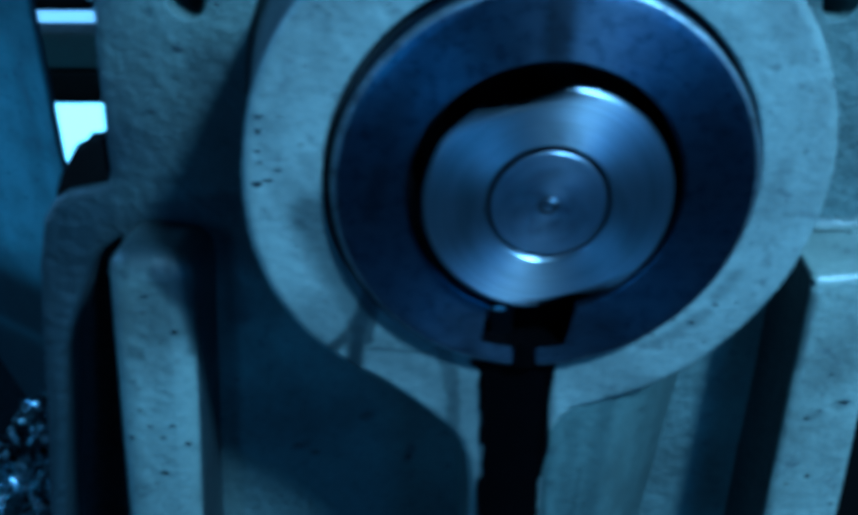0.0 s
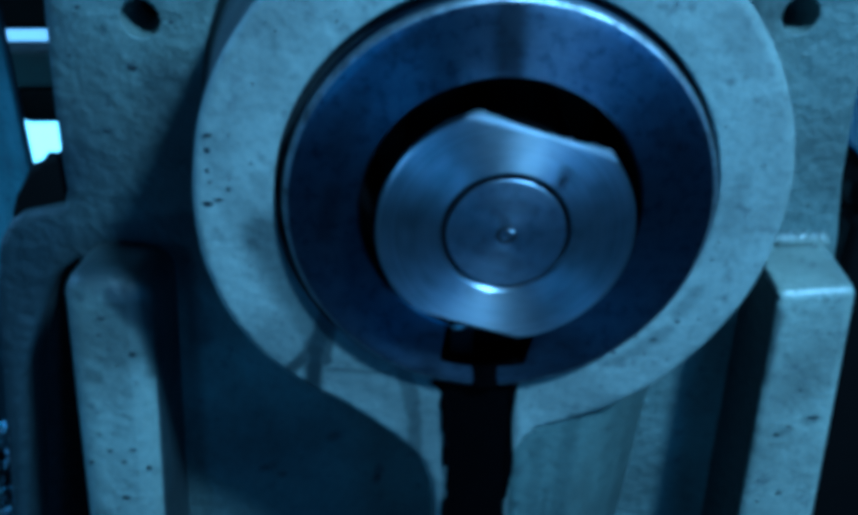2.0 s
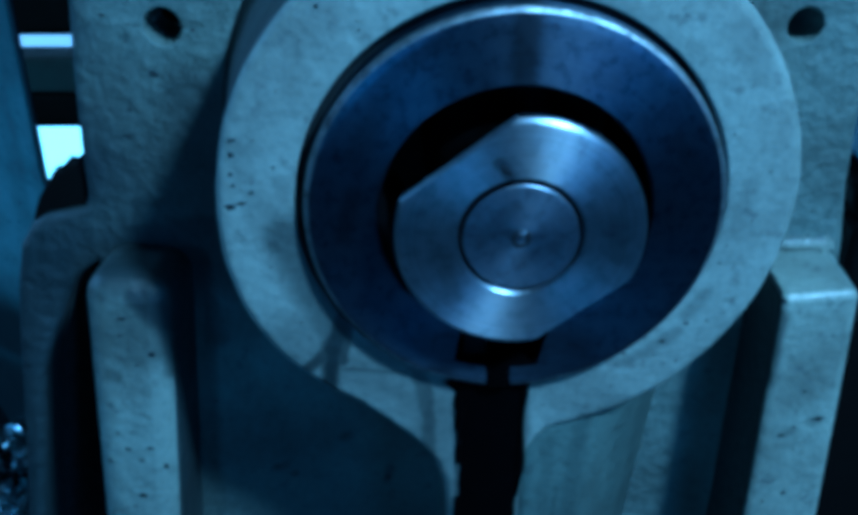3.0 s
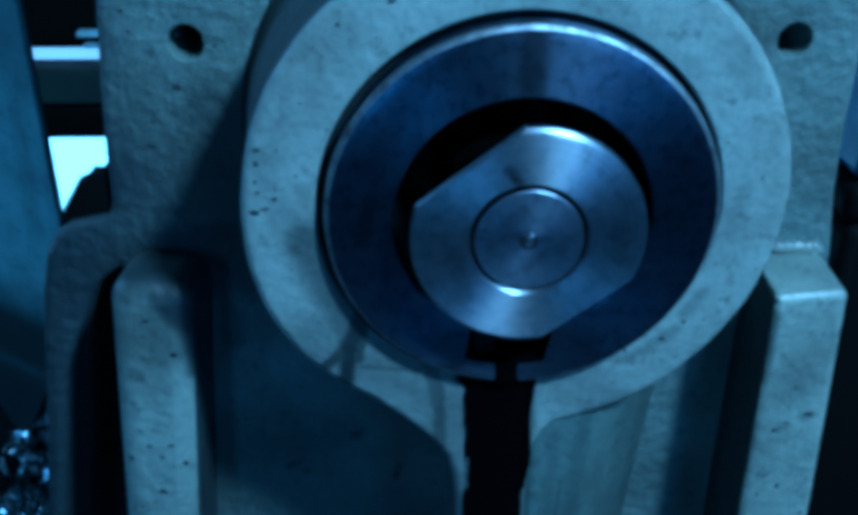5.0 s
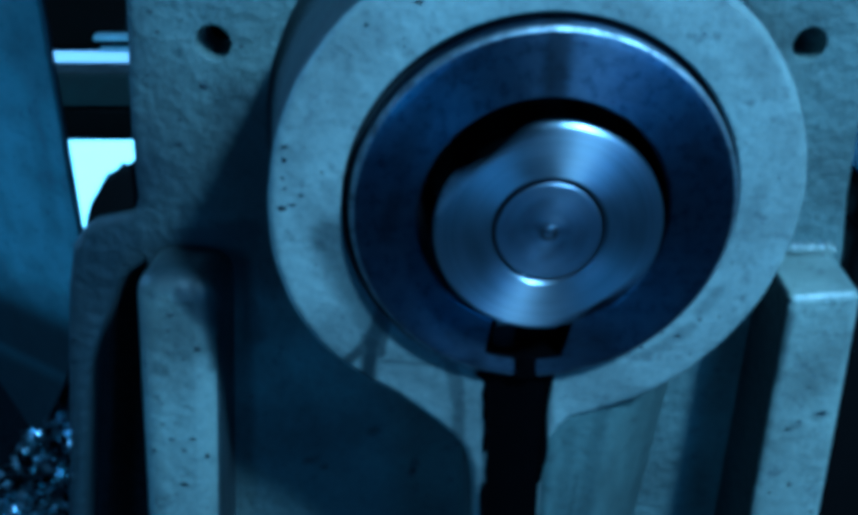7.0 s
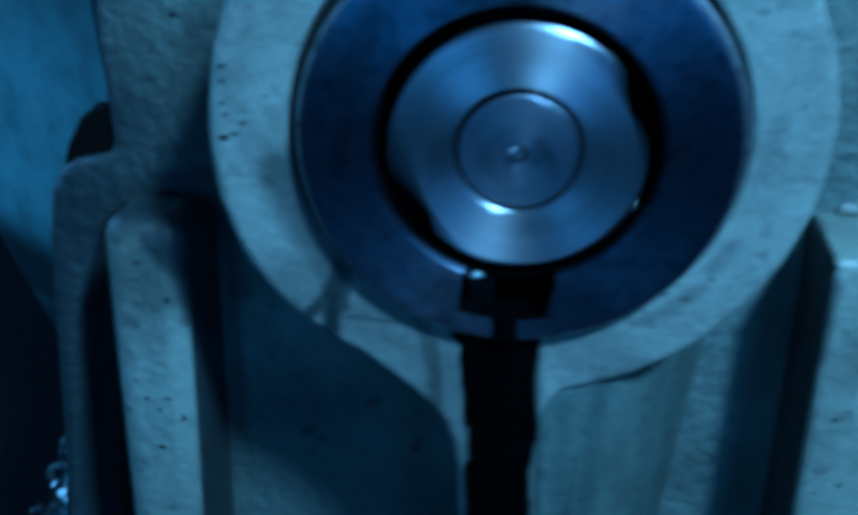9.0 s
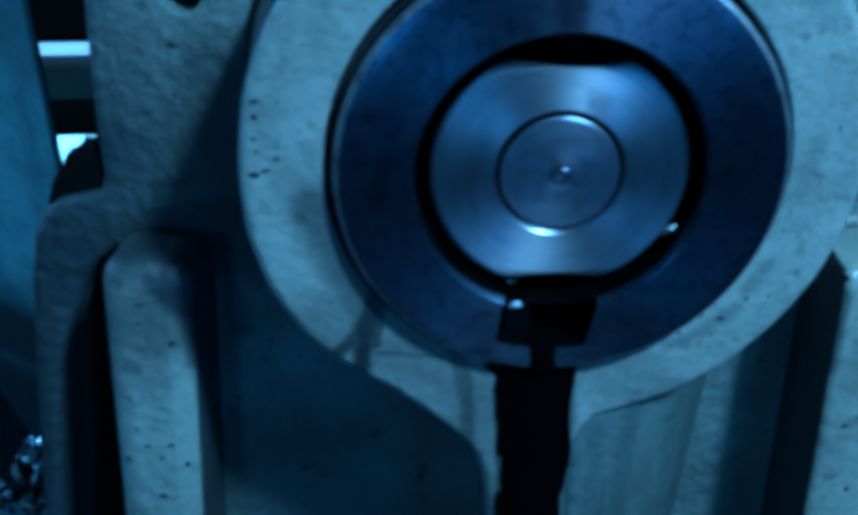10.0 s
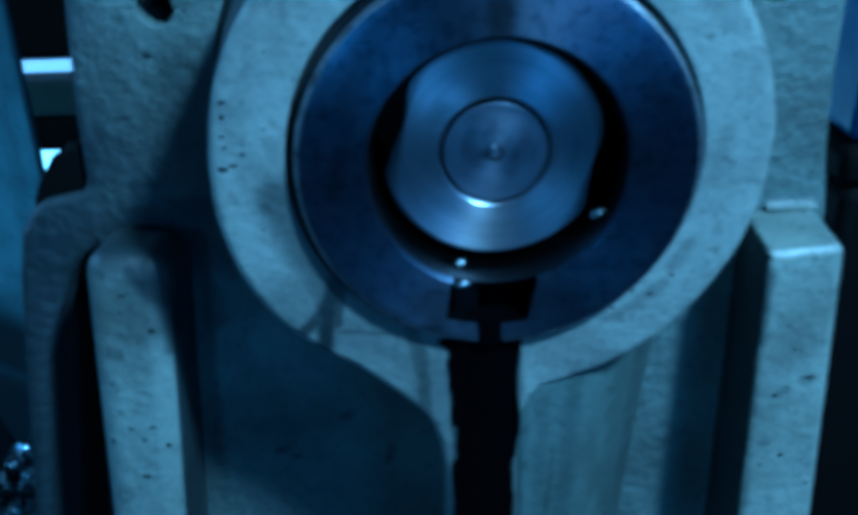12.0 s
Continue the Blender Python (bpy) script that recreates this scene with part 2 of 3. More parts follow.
RING_STEEL = turned_steel("ground_ring_steel", (0.132, 0.152, 0.212), 0.39, 0.70, streaks=0.08, stain_shade=((0.5, 64, 0.5, 38, 4.6, 0.75), (-24, -44, 22, -46, 7, 0.45), (-45, 20, -38, 34, 4, 0.35), (-50, -6, -46, 8, 3, 0.4), (44, 24, 50, 14, 3, 0.3), (-30, 46, -22, 52, 3, 0.3), (-20, -52, 24, -52, 6, 0.4)), haze_scale=75, haze_dark=0.50, smear=0.75)
RIM_STEEL = plain("worn_rim_steel", (0.44, 0.47, 0.52), 0.46, 1.0, 0.75, 200)
FLAT_STEEL = plain("milled_flat_steel", (0.07, 0.08, 0.10), 0.42, 1.0)
BORE_STEEL = plain("oily_bore_steel", (0.035, 0.037, 0.043), 0.35, 1.0)
OILY_STEEL = plain("oil_wet_steel", (0.06, 0.066, 0.08), 0.4, 0.8, 0.4, 120)
OIL = plain("black_oil", (0.0012, 0.0012, 0.0016), 0.3, 0.0, 0.3, 150, 0.0002)
OIL.node_tree.nodes["Principled BSDF"].inputs["Specular IOR Level"].default_value = 0.03
GRIME = plain("chipped_grime", (0.018, 0.022, 0.026), 0.5, 0.0, 0.5, 400, 0.0004)
# Two dull darks; they also colour the sheets that stand in for deep shade.
DULL_DARK = plain("dull_dark", (0.018, 0.020, 0.022), 0.6, 0.0, 0.5, 200, 0.0006)
DULL_BLACK = plain("dull_black", (0.003, 0.003, 0.003), 0.7)
for dull in (DULL_BLACK, DULL_DARK):
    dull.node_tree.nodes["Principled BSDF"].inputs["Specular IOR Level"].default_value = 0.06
# Strokes paint the shade along the sheet's bottom and darken its top.
GUARD_PAINT = painted_casting("guard_blue_paint", (0.37, 0.49, 0.50), (0.07, 0.11, 0.15), 0.7, 0.48, 0.3, stain_shade=((-620, -322, 20, -310, 56, 0.97), (-620, -410, 20, -380, 90, 0.97), (-120, -10, 20, -10, 85, 0.5), (10, -40, -12, -200, 14, 0.22), (-30, -60, -40, -190, 12, 0.25)))
EDGE_PAINT = plain("guard_edge", (0.05, 0.07, 0.09), 0.5)
BLUE_PAINT = plain("bright_blue_paint", (0.02, 0.06, 0.17), 0.45)
STRIP_PAINT = plain("pale_blue_strip", (0.45, 0.58, 0.70), 0.4)
BAR_STEEL = plain("grey_rail_steel", (0.030, 0.038, 0.038), 0.45, 0.4)
CHIP_STEEL = plain("wet_steel_chips", (0.66, 0.72, 0.76), 0.26, 1.0, 0.5, 300)
WALL_PAINT = plain("workshop_wall_paint", (0.16, 0.17, 0.175), 0.8, 0.0, 0.3, 2.0, 0.002)
FLOOR_PAINT = plain("oily_concrete", (0.06, 0.06, 0.06), 0.6, 0.0, 0.4, 3.0, 0.002)



# No lamp: emission stands in for the daylight on the far surfaces.
def glowing(name, colour, strength):
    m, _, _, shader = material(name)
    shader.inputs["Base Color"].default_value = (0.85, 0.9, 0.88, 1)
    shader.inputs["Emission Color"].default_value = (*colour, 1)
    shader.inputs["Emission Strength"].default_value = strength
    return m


GLOW = glowing("glowing_white_sheet", (0.80, 0.97, 0.84), 2.4)
DIM_GLOW = glowing("glowing_bluish_sheet", (0.92, 0.97, 1.0), 0.75)

# ---- mesh helpers ----
AXIS_X, AXIS_Z = 0.0015, 0.9992


def link_mesh(name, bm, mat, parent=None, label="", smooth=35):
    """One mesh object from a bmesh; smooth: degrees under which edges shade round."""
    bmesh.ops.recalc_face_normals(bm, faces=bm.faces)
    me = bpy.data.meshes.new(name)
    bm.to_mesh(me)
    bm.free()
    me.materials.append(mat)
    if smooth:
        me.polygons.foreach_set("use_smooth", [True] * len(me.polygons))
        me.set_sharp_from_angle(angle=radians(smooth))
    ob = new(name, me)
    if parent:
        ob.parent = parent
    if label:
        tagged(ob, label)
    return ob


def part(name, bm, mat, parent, label="", smooth=35):
    return link_mesh(name, bm, mat, parent, label, smooth)


def empty(name, m, label, category, group="", kind=""):
    ob = new(name)
    ob.matrix_world = m
    return tagged(ob, label, category, group, kind)


def soften(ob, width, segments=3, angle=40):
    mod = ob.modifiers.new("worn_edges", "BEVEL")
    mod.width, mod.segments, mod.limit_method, mod.angle_limit = width, segments, "ANGLE", radians(angle)
    mod.harden_normals = False
    return ob


def circle(cx, cz, r, count, start=0.0, end=360.0):
    closed = abs(end - start) >= 360
    steps = count if closed else count + 1
    return [(cx + r * math.cos(radians(start + (end - start) * i / count)),
             cz + r * math.sin(radians(start + (end - start) * i / count))) for i in range(steps)]


def slab(outline, holes, y0, y1):
    """A plate in the xz plane between y0 (front) and y1, with holes through it."""
    bm = bmesh.new()
    edges = []
    for loop in (outline, *holes):
        vs = [bm.verts.new((x, y0, z)) for x, z in loop]
        edges += [bm.edges.new((vs[i], vs[(i + 1) % len(vs)])) for i in range(len(vs))]
    bmesh.ops.triangle_fill(bm, use_beauty=True, use_dissolve=False, edges=edges)
    front = list(bm.faces)
    out = bmesh.ops.extrude_face_region(bm, geom=front)
    bmesh.ops.translate(bm, vec=(0, y1 - y0, 0), verts=[v for v in out["geom"] if isinstance(v, bmesh.types.BMVert)])
    return bm


def shrunk(loop, d):
    """The outline moved inwards by d, corner by corner."""
    n = len(loop)
    area = sum(loop[i][0] * loop[(i + 1) % n][1] - loop[(i + 1) % n][0] * loop[i][1] for i in range(n))
    side = 1 if area > 0 else -1
    out = []
    for i in range(n):
        (ax, az), (bx, bz), (cx, cz) = loop[i - 1], loop[i], loop[(i + 1) % n]
        u, v = Vector((bx - ax, bz - az)).normalized(), Vector((cx - bx, cz - bz)).normalized()
        m = Vector((-(u.y + v.y), u.x + v.x))
        if m.length < 1e-6:
            m = Vector((-u.y, u.x))
        m.normalize()
        k = d / max(0.5, abs(m.dot(Vector((-u.y, u.x)))))
        out.append((bx + side * m.x * k, bz + side * m.y * k))
    return out


def round_slab(outline, holes, y0, y1, radius, steps=4):
    """A plate like slab(), with a rounded front rim and softly broken hole edges."""
    bm = bmesh.new()

    def loft(loop, r, sign):
        rows = [[bm.verts.new((x, y1, z)) for x, z in loop]]
        for k in range(steps + 1):
            a = math.pi / 2 * k / steps
            rows.append([bm.verts.new((x, y0 + r * (1 - math.sin(a)), z)) for x, z in shrunk(loop, sign * r * (1 - math.cos(a)))])
        for p, q in zip(rows, rows[1:]):
            for i in range(len(p)):
                j = (i + 1) % len(p)
                bm.faces.new((p[i], p[j], q[j], q[i]))
        last = rows[-1]
        return [bm.edges.get((last[i], last[(i + 1) % len(last)])) for i in range(len(last))]

    edges = loft(outline, radius, 1)
    for h in holes:
        edges += loft(h, min(radius, 0.0008), -1)
    bmesh.ops.triangle_fill(bm, use_beauty=True, use_dissolve=False, edges=edges)
    return bm


def box(x0, x1, y0, y1, z0, z1):
    bm = bmesh.new()
    bmesh.ops.create_cube(bm, size=1.0, matrix=Matrix.Translation(((x0 + x1) / 2, (y0 + y1) / 2, (z0 + z1) / 2)) @ Matrix.Diagonal((x1 - x0, y1 - y0, z1 - z0, 1)))
    return bm


def lathe(profile, count=96, close=False):
    """A body of revolution round the y axis; profile: (radius, y)."""
    bm = bmesh.new()
    rows = []
    for r, y in profile:
        if r < 1e-6:
            rows.append([bm.verts.new((0, y, 0))])
        else:
            rows.append([bm.verts.new((r * math.cos(2 * math.pi * i / count), y, r * math.sin(2 * math.pi * i / count))) for i in range(count)])
    pairs = list(zip(rows, rows[1:])) + ([(rows[-1], rows[0])] if close else [])
    for a, b in pairs:
        for i in range(count):
            j = (i + 1) % count
            if len(a) == 1 and len(b) > 1:
                bm.faces.new((a[0], b[j], b[i]))
            elif len(b) == 1 and len(a) > 1:
                bm.faces.new((a[i], a[j], b[0]))
            elif len(a) > 1:
                bm.faces.new((a[i], a[j], b[j], b[i]))
    return bm


def film(points_left, points_right, y, thick):
    """A thin run of liquid lying on a face at y, between two wavering borders from top to bottom."""
    bm = bmesh.new()
    rows = []
    for (xl, z), (xr, z2) in zip(points_left, points_right):
        rows.append([bm.verts.new((xl, y, z)), bm.verts.new((xl * 0.75 + xr * 0.25, y - thick, z * 0.75 + z2 * 0.25)),
                     bm.verts.new((xl * 0.25 + xr * 0.75, y - thick, z * 0.25 + z2 * 0.75)), bm.verts.new((xr, y, z2))])
    for a, b in zip(rows, rows[1:]):
        for i in range(3):
            bm.faces.new((a[i], a[i + 1], b[i + 1], b[i]))
    return bm


def blot(bm, x, y, z, w, h, seed):
    """A flat irregular blister or chip on a face that looks to -y."""
    rng = random.Random(seed)
    n = 11
    mid = bm.verts.new((x, y - 0.0003, z))
    rim = []
    for i in range(n):
        a = 2 * math.pi * i / n
        k = rng.uniform(0.55, 1.1)
        rim.append(bm.verts.new((x + w * k * math.cos(a), y, z + h * k * math.sin(a))))
    for i in range(n):
        bm.faces.new((mid, rim[i], rim[(i + 1) % n]))


# ---- the bearing housing: one casting with boss, stem, plate and ribs ----
FACE, WEB = 0.0, 0.066


def up(points):
    """Millimetres from the shaft's axis to metres in the place."""
    return [(x / 1000, 1 + z / 1000) for x, z in points]


def build_housing():
    housing = empty("bearing_housing", pose(0, 0, 0), "grey-green enamelled cast-iron bearing housing with oily streaks", "machine housing")
    # boss and stem in one outline: round boss, then a fillet into the narrow stem
    arc = []
    for i in range(151):
        a = -78 + 312 * i / 150
        r = 85 + 3.0 * math.exp(-((a - 209) / 24) ** 2) + 0.10 * math.sin(a * 0.21) + 0.08 * math.sin(a * 0.47)
        arc.append((r * math.cos(radians(a)), r * math.sin(radians(a))))
    stem = [(-44.5, -73.5), (-38, -79), (-31, -85.5), (-25, -92), (-21, -98), (-18.5, -107), (-17, -118), (-16.5, -130), (-16, -280), (10, -280), (9.5, -130), (9.5, -102), (10.5, -94), (13.5, -88)]
    bore = circle(AXIS_X - 0.0011, AXIS_Z + 0.0006, 0.0629, 128)
    part("boss", round_slab(up(arc + stem), [bore], FACE, WEB + 0.012, 0.0035), BOSS_PAINT, housing, "light grey-green painted round boss", smooth=50)
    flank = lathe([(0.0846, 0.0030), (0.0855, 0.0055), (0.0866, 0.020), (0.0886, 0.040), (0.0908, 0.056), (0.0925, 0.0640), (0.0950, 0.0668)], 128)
    part("boss_flank", flank, SHADED_PAINT, housing, "flaring rough flank of the boss, dark with oil and painted shade").location = (0, 0, 1)
    # slanting shoulder beside the stem
    bm = bmesh.new()
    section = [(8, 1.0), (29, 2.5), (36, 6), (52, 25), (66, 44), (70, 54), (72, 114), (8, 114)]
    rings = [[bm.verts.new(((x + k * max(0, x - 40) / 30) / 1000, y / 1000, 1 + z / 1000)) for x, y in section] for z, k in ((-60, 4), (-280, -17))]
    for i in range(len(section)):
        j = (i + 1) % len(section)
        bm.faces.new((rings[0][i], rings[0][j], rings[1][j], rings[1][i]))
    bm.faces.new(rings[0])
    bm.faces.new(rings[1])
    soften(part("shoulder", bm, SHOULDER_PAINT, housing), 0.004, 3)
    # back plate with its bolt holes
    outline = [(-138, 230), (-139, 100), (-140, 51), (-143.5, 21), (-145, 4), (-146, -8), (-146.8, -27), (-149, -33), (-157, -34.5), (-164, -36), (-170, -40), (-175.5, -48), (-181, -68), (-187, -102), (-199, -172), (-222, -290),
               (-214, -290), (-192, -178), (-178, -108), (-167, -82), (-156, -62), (-148, -56), (-146, -66), (-147, -100), (-154, -180), (-160, -290),
               (150, -290), (141, -177), (139.5, -105), (139, -62), (138, -50), (136, -38), (134, -25), (132, 5), (131, 60), (131, 230)]
    holes = [circle(-0.1108, 1.0350, 0.0064, 28), circle(0.1052, 1.0350, 0.0062, 28), circle(-0.1108, 1.165, 0.0064, 28), circle(0.1052, 1.165, 0.0062, 28)]
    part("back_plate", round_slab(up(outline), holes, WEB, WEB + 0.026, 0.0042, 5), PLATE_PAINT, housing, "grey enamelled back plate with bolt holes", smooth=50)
    # black sheet added behind the bolt holes for their dark depth
    part("hole_shade", slab(up([(-132, 228), (-134, 10), (122, 10), (116, 228)]), [], WEB + 0.040, WEB + 0.046), DULL_BLACK, housing)
    # dark sheet added for the deep shade between ear and rib
    part("recess_shade", slab(up([(-150, -48), (0, -48), (0, -290), (-224, -290), (-202, -172), (-191, -110), (-178, -72)]), [], WEB + 0.050, WEB + 0.065), DULL_DARK, housing)
    # black cap at the ear's shoulder
    cap = [(-138, -11), (-145, -14.5), (-148, -14), (-151, -16.5), (-154, -16.2), (-157, -19.5), (-160, -20.5), (-163.5, -26), (-167, -31), (-170, -38), (-171, -45), (-158, -50), (-138, -50)]
    part("black_cap", round_slab(up(cap), [], WEB + 0.005, WEB + 0.012, 0.002), DULL_BLACK, housing, "black cap on the ear", smooth=60)
    # ribs: top ledge, front face leaning outward towards the foot
    for (tl, tr, bl, br) in (((-143, -42), (-111, -45), (-163, -280), (-131, -280)), ((103.5, -53), (131.5, -51), (108.5, -280), (142.5, -280))):
        bm = bmesh.new()
        quads = []
        for (a, b), yf in (((tl, tr), 34), ((bl, br), 24)):
            quads.append([bm.verts.new((x / 1000, y / 1000, 1 + (z + ((4 if tl[0] > 0 else -8) if y > 50 and yf == 34 else 0)) / 1000)) for (x, z), y in ((a, yf), (b, yf), (b, 96), (a, 96))])
        t, b = quads
        bm.faces.new(t)
        bm.faces.new(b)
        for i in range(4):
            j = (i + 1) % 4
            bm.faces.new((t[i], t[j], b[j], b[i]))
        bmesh.ops.subdivide_edges(bm, edges=bm.edges, cuts=1)
        if tl[0] > 0:
            # concave weld between plate and ledge
            fl = bmesh.new()
            steps = [(WEB - 0.0040 + 0.0040 * math.sin(radians(a)), 0.9508 - 0.0040 * (math.cos(radians(a)) - 1)) for a in range(0, 91, 15)]
            cols = []
            for k in range(42):
                x = 0.1125 + 0.0005 * k
                lump = 0.0006 * noise.noise(Vector((x * 420, 3.0, 0.0)))
                cols.append([fl.verts.new((x, y - lump * (0 < i < len(steps) - 1), z + lump * (0 < i < len(steps) - 1))) for i, (y, z) in enumerate(steps)])
            for p, q in zip(cols, cols[1:]):
                for i in range(len(steps) - 1):
                    fl.faces.new((p[i], p[i + 1], q[i + 1], q[i]))
            part("fillet", fl, GLOSS_PAINT, housing, smooth=60)
        bmesh.ops.recalc_face_normals(bm, faces=bm.faces)
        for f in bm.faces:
            # the sides that look into the recesses are painted dark for the shade there
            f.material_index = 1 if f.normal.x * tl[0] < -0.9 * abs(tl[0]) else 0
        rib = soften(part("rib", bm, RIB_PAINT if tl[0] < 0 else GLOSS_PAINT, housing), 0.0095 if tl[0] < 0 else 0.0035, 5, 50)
        rib.data.materials.append(SHADED_PAINT)
    return housing


def build_ring():
    """Steel ring let into the boss: turned face, bright outer chamfer and an oil pocket at the bottom."""
    ring = empty("bearing_ring", pose(0.0011, 0, AXIS_Z), "dark oily turned steel bearing ring pressed into the boss", "bearing ring")
    radii = [0.0391, 0.0393, 0.0397, 0.0402, 0.0407, 0.0440, 0.0480, 0.0510, 0.0524, 0.0528, 0.0560, 0.0592, 0.0597, 0.0604, 0.0609, 0.0610]
    depth = [-0.0005, -0.0032, -0.0042, -0.0045, -0.0045, -0.0045, -0.0045, -0.0045, -0.0045, -0.0045, -0.0045, -0.0045, -0.0043, -0.0037, -0.0028, 0.0100]
    # columns outside the pocket, then columns squeezed between the pocket's two sides
    columns = [(270 + 21 + i * 2.65, None) for i in range(121)] + [(None, k / 10) for k in range(11)]
    bm = bmesh.new()
    rows, wet = [], []
    for a, k in columns:
        for lip in ((False, True) if k in (0.0, 1.0) else (False,)):
            row = []
            for r, y in zip(radii, depth):
                angle = a
                if k is not None:
                    half = 0.0142 - 0.22 * max(0.0, min(r, 0.0528) - 0.0400)
                    lo, hi = -math.degrees(math.asin((0.0148 + 0.14 * max(0.0, min(r, 0.0528) - 0.0400)) / r)), math.degrees(math.asin((half - 0.0018) / r))
                    angle = 270 + lo + (hi - lo) * k
                    if lip:
                        angle += 0.25 if k == 0.0 else -0.25
                inside = k is not None and (lip or 0.0 < k < 1.0)
                row.append(bm.verts.new((r * math.cos(radians(angle)), 0.008 if inside and r < 0.0526 else y, r * math.sin(radians(angle)))))
            rows.append(row)
            wet.append(k is not None)
    # the lip of the far side comes before its rim
    rows[-1], rows[-2] = rows[-2], rows[-1]
    for i in range(len(rows)):
        j = (i + 1) % len(rows)
        p, q = rows[i], rows[j]
        for k in range(len(radii) - 1):
            f = bm.faces.new((p[k], q[k], q[k + 1], p[k + 1]))
            f.material_index = 1 if wet[i] and wet[j] and radii[k] < 0.0526 else 2 if 0.0591 < radii[k] < 0.0605 else 0
    face = part("ring_face", bm, RING_STEEL, ring, smooth=30)
    face.data.materials.append(OIL)
    face.data.materials.append(RIM_STEEL)
    part("bore_sleeve", lathe([(0.0391, -0.002), (0.0391, 0.075), (0.0391, 0.16), (0.0, 0.16)], 96), BORE_STEEL, ring, "dark oily bore")
    # dark band put into the gap round the ring for its shade
    part("gap_shade", lathe([(0.0604, 0.0044), (0.0640, 0.0040)], 96), DULL_DARK, ring, "dark filler for the shade in the gap round the ring")
    drop = bmesh.new()
    bmesh.ops.create_icosphere(drop, subdivisions=3, radius=0.0017, matrix=Matrix.Translation((0.0322, 0.0035, -0.0186)) @ Matrix.Rotation(radians(-35), 4, "Y") @ Matrix.Diagonal((1.7, 1.0, 0.8, 1)))
    for v in drop.verts:
        v.co += 0.0005 * noise.noise_vector(v.co * 900)
    part("clinging_chip", drop, CHIP_STEEL, ring, "bright steel chip clinging in the bore")
    # two shiny beads added to make the glints of the wet bore
    bead = bmesh.new()
    bmesh.ops.create_icosphere(bead, subdivisions=3, radius=0.0015, matrix=Matrix.Translation((-0.0112, -0.0040, -0.0380)) @ Matrix.Diagonal((1.6, 0.8, 0.8, 1)))
    part("glint_bead", bead, CHIP_STEEL, ring, "shiny bead added for a glint on the wet bore edge")
    bead = bmesh.new()
    bmesh.ops.create_icosphere(bead, subdivisions=3, radius=0.0014, matrix=Matrix.Translation((-0.0112, 0.0085, -0.0370)) @ Matrix.Diagonal((1.5, 1.0, 0.7, 1)))
    part("glint_bead", bead, CHIP_STEEL, ring, "shiny bead added for a glint inside the wet bore")
    step = box(-0.0136, -0.0060, 0.0010, 0.0085, -0.0518, -0.0418)
    soften(part("pocket_step", step, BORE_STEEL, ring, "dark oily step in the oil pocket"), 0.0006, 2)
    return ring


def build_shaft():
    """Shaft end with a turned face, a stepped centre disc with a centre mark, and two wrench flats."""
    shaft = empty("shaft", pose(AXIS_X, 0, AXIS_Z), "bright lathe-turned steel shaft end with two flats", "shaft")
    R, FLATS, THICK = 0.0352, {1: 0.0303, -1: 0.0292}, 0.0036
    profile = [(0.0, 0.0), (0.0035, 0.0), (0.0158, 0.0), (0.0163, 0.0004), (0.0165, 0.0020), (0.0173, 0.0020), (0.0177, 0.0005), (0.0183, 0.0), (0.0200, 0.0), (0.0240, 0.0), (0.0280, 0.0), (0.0315, 0.0),
               (0.0338, 0.0), (0.0346, 0.0004), (0.0351, 0.0010), (R, 0.0018), (R, THICK), (0.026, THICK)]
    bm = lathe(profile, 144)
    for side in (1, -1):
        # two flats milled across the head, square to the z axis
        out = bmesh.ops.bisect_plane(bm, geom=bm.verts[:] + bm.edges[:] + bm.faces[:], dist=1e-7, plane_co=(0, 0, side * FLATS[side]), plane_no=(0, 0, side), clear_outer=True)
        bmesh.ops.edgeloop_fill(bm, edges=[e for e in out["geom_cut"] if isinstance(e, bmesh.types.BMEdge)])
    head = part("shaft_head", bm, SHAFT_STEEL, shaft, smooth=25)
    head.data.materials.append(HUB_STEEL)
    head.data.materials.append(FLAT_STEEL)
    head.data.materials.append(BORE_STEEL)
    for f in head.data.polygons:
        r = math.hypot(f.center.x, f.center.z)
        # the groove gets dark steel, its shade put into the colour
        f.material_index = 1 if r < 0.0162 else 3 if r < 0.0173 else 2 if r > 0.0295 and abs(f.normal.y) < 0.25 else 0
    part("shank", lathe([(0.026, THICK - 0.001), (0.026, 0.09), (0.030, 0.091), (0.030, 0.12)], 96), BORE_STEEL, shaft, "dark oily shank behind the head")
    # centre mark: a drilled dimple and a burr beside it
    part("centre_mark", lathe([(0.0, 0.0009), (0.0009, 0.0004), (0.0015, -0.0001), (0.0020, -0.00025), (0.0026, -0.0002), (0.0032, 0.0002)], 32), OILY_STEEL, shaft, "dark drilled centre dimple")
    bm = bmesh.new()
    bmesh.ops.create_icosphere(bm, subdivisions=2, radius=0.0013, matrix=Matrix.Translation((-0.0009, -0.0002, -0.0010)) @ Matrix.Diagonal((1.2, 0.6, 0.9, 1)))
    for v in bm.verts:
        v.co += 0.0003 * noise.noise_vector(v.co * 1500)
    part("burr", bm, HUB_STEEL, shaft, "bright raised burr")
    smudge = bmesh.new()
    blot(smudge, -0.0086, -0.00005, -0.0194, 0.0012, 0.0026, 300)
    part("smudge", smudge, OILY_STEEL, shaft, "dark oil smudge")
    return shaft


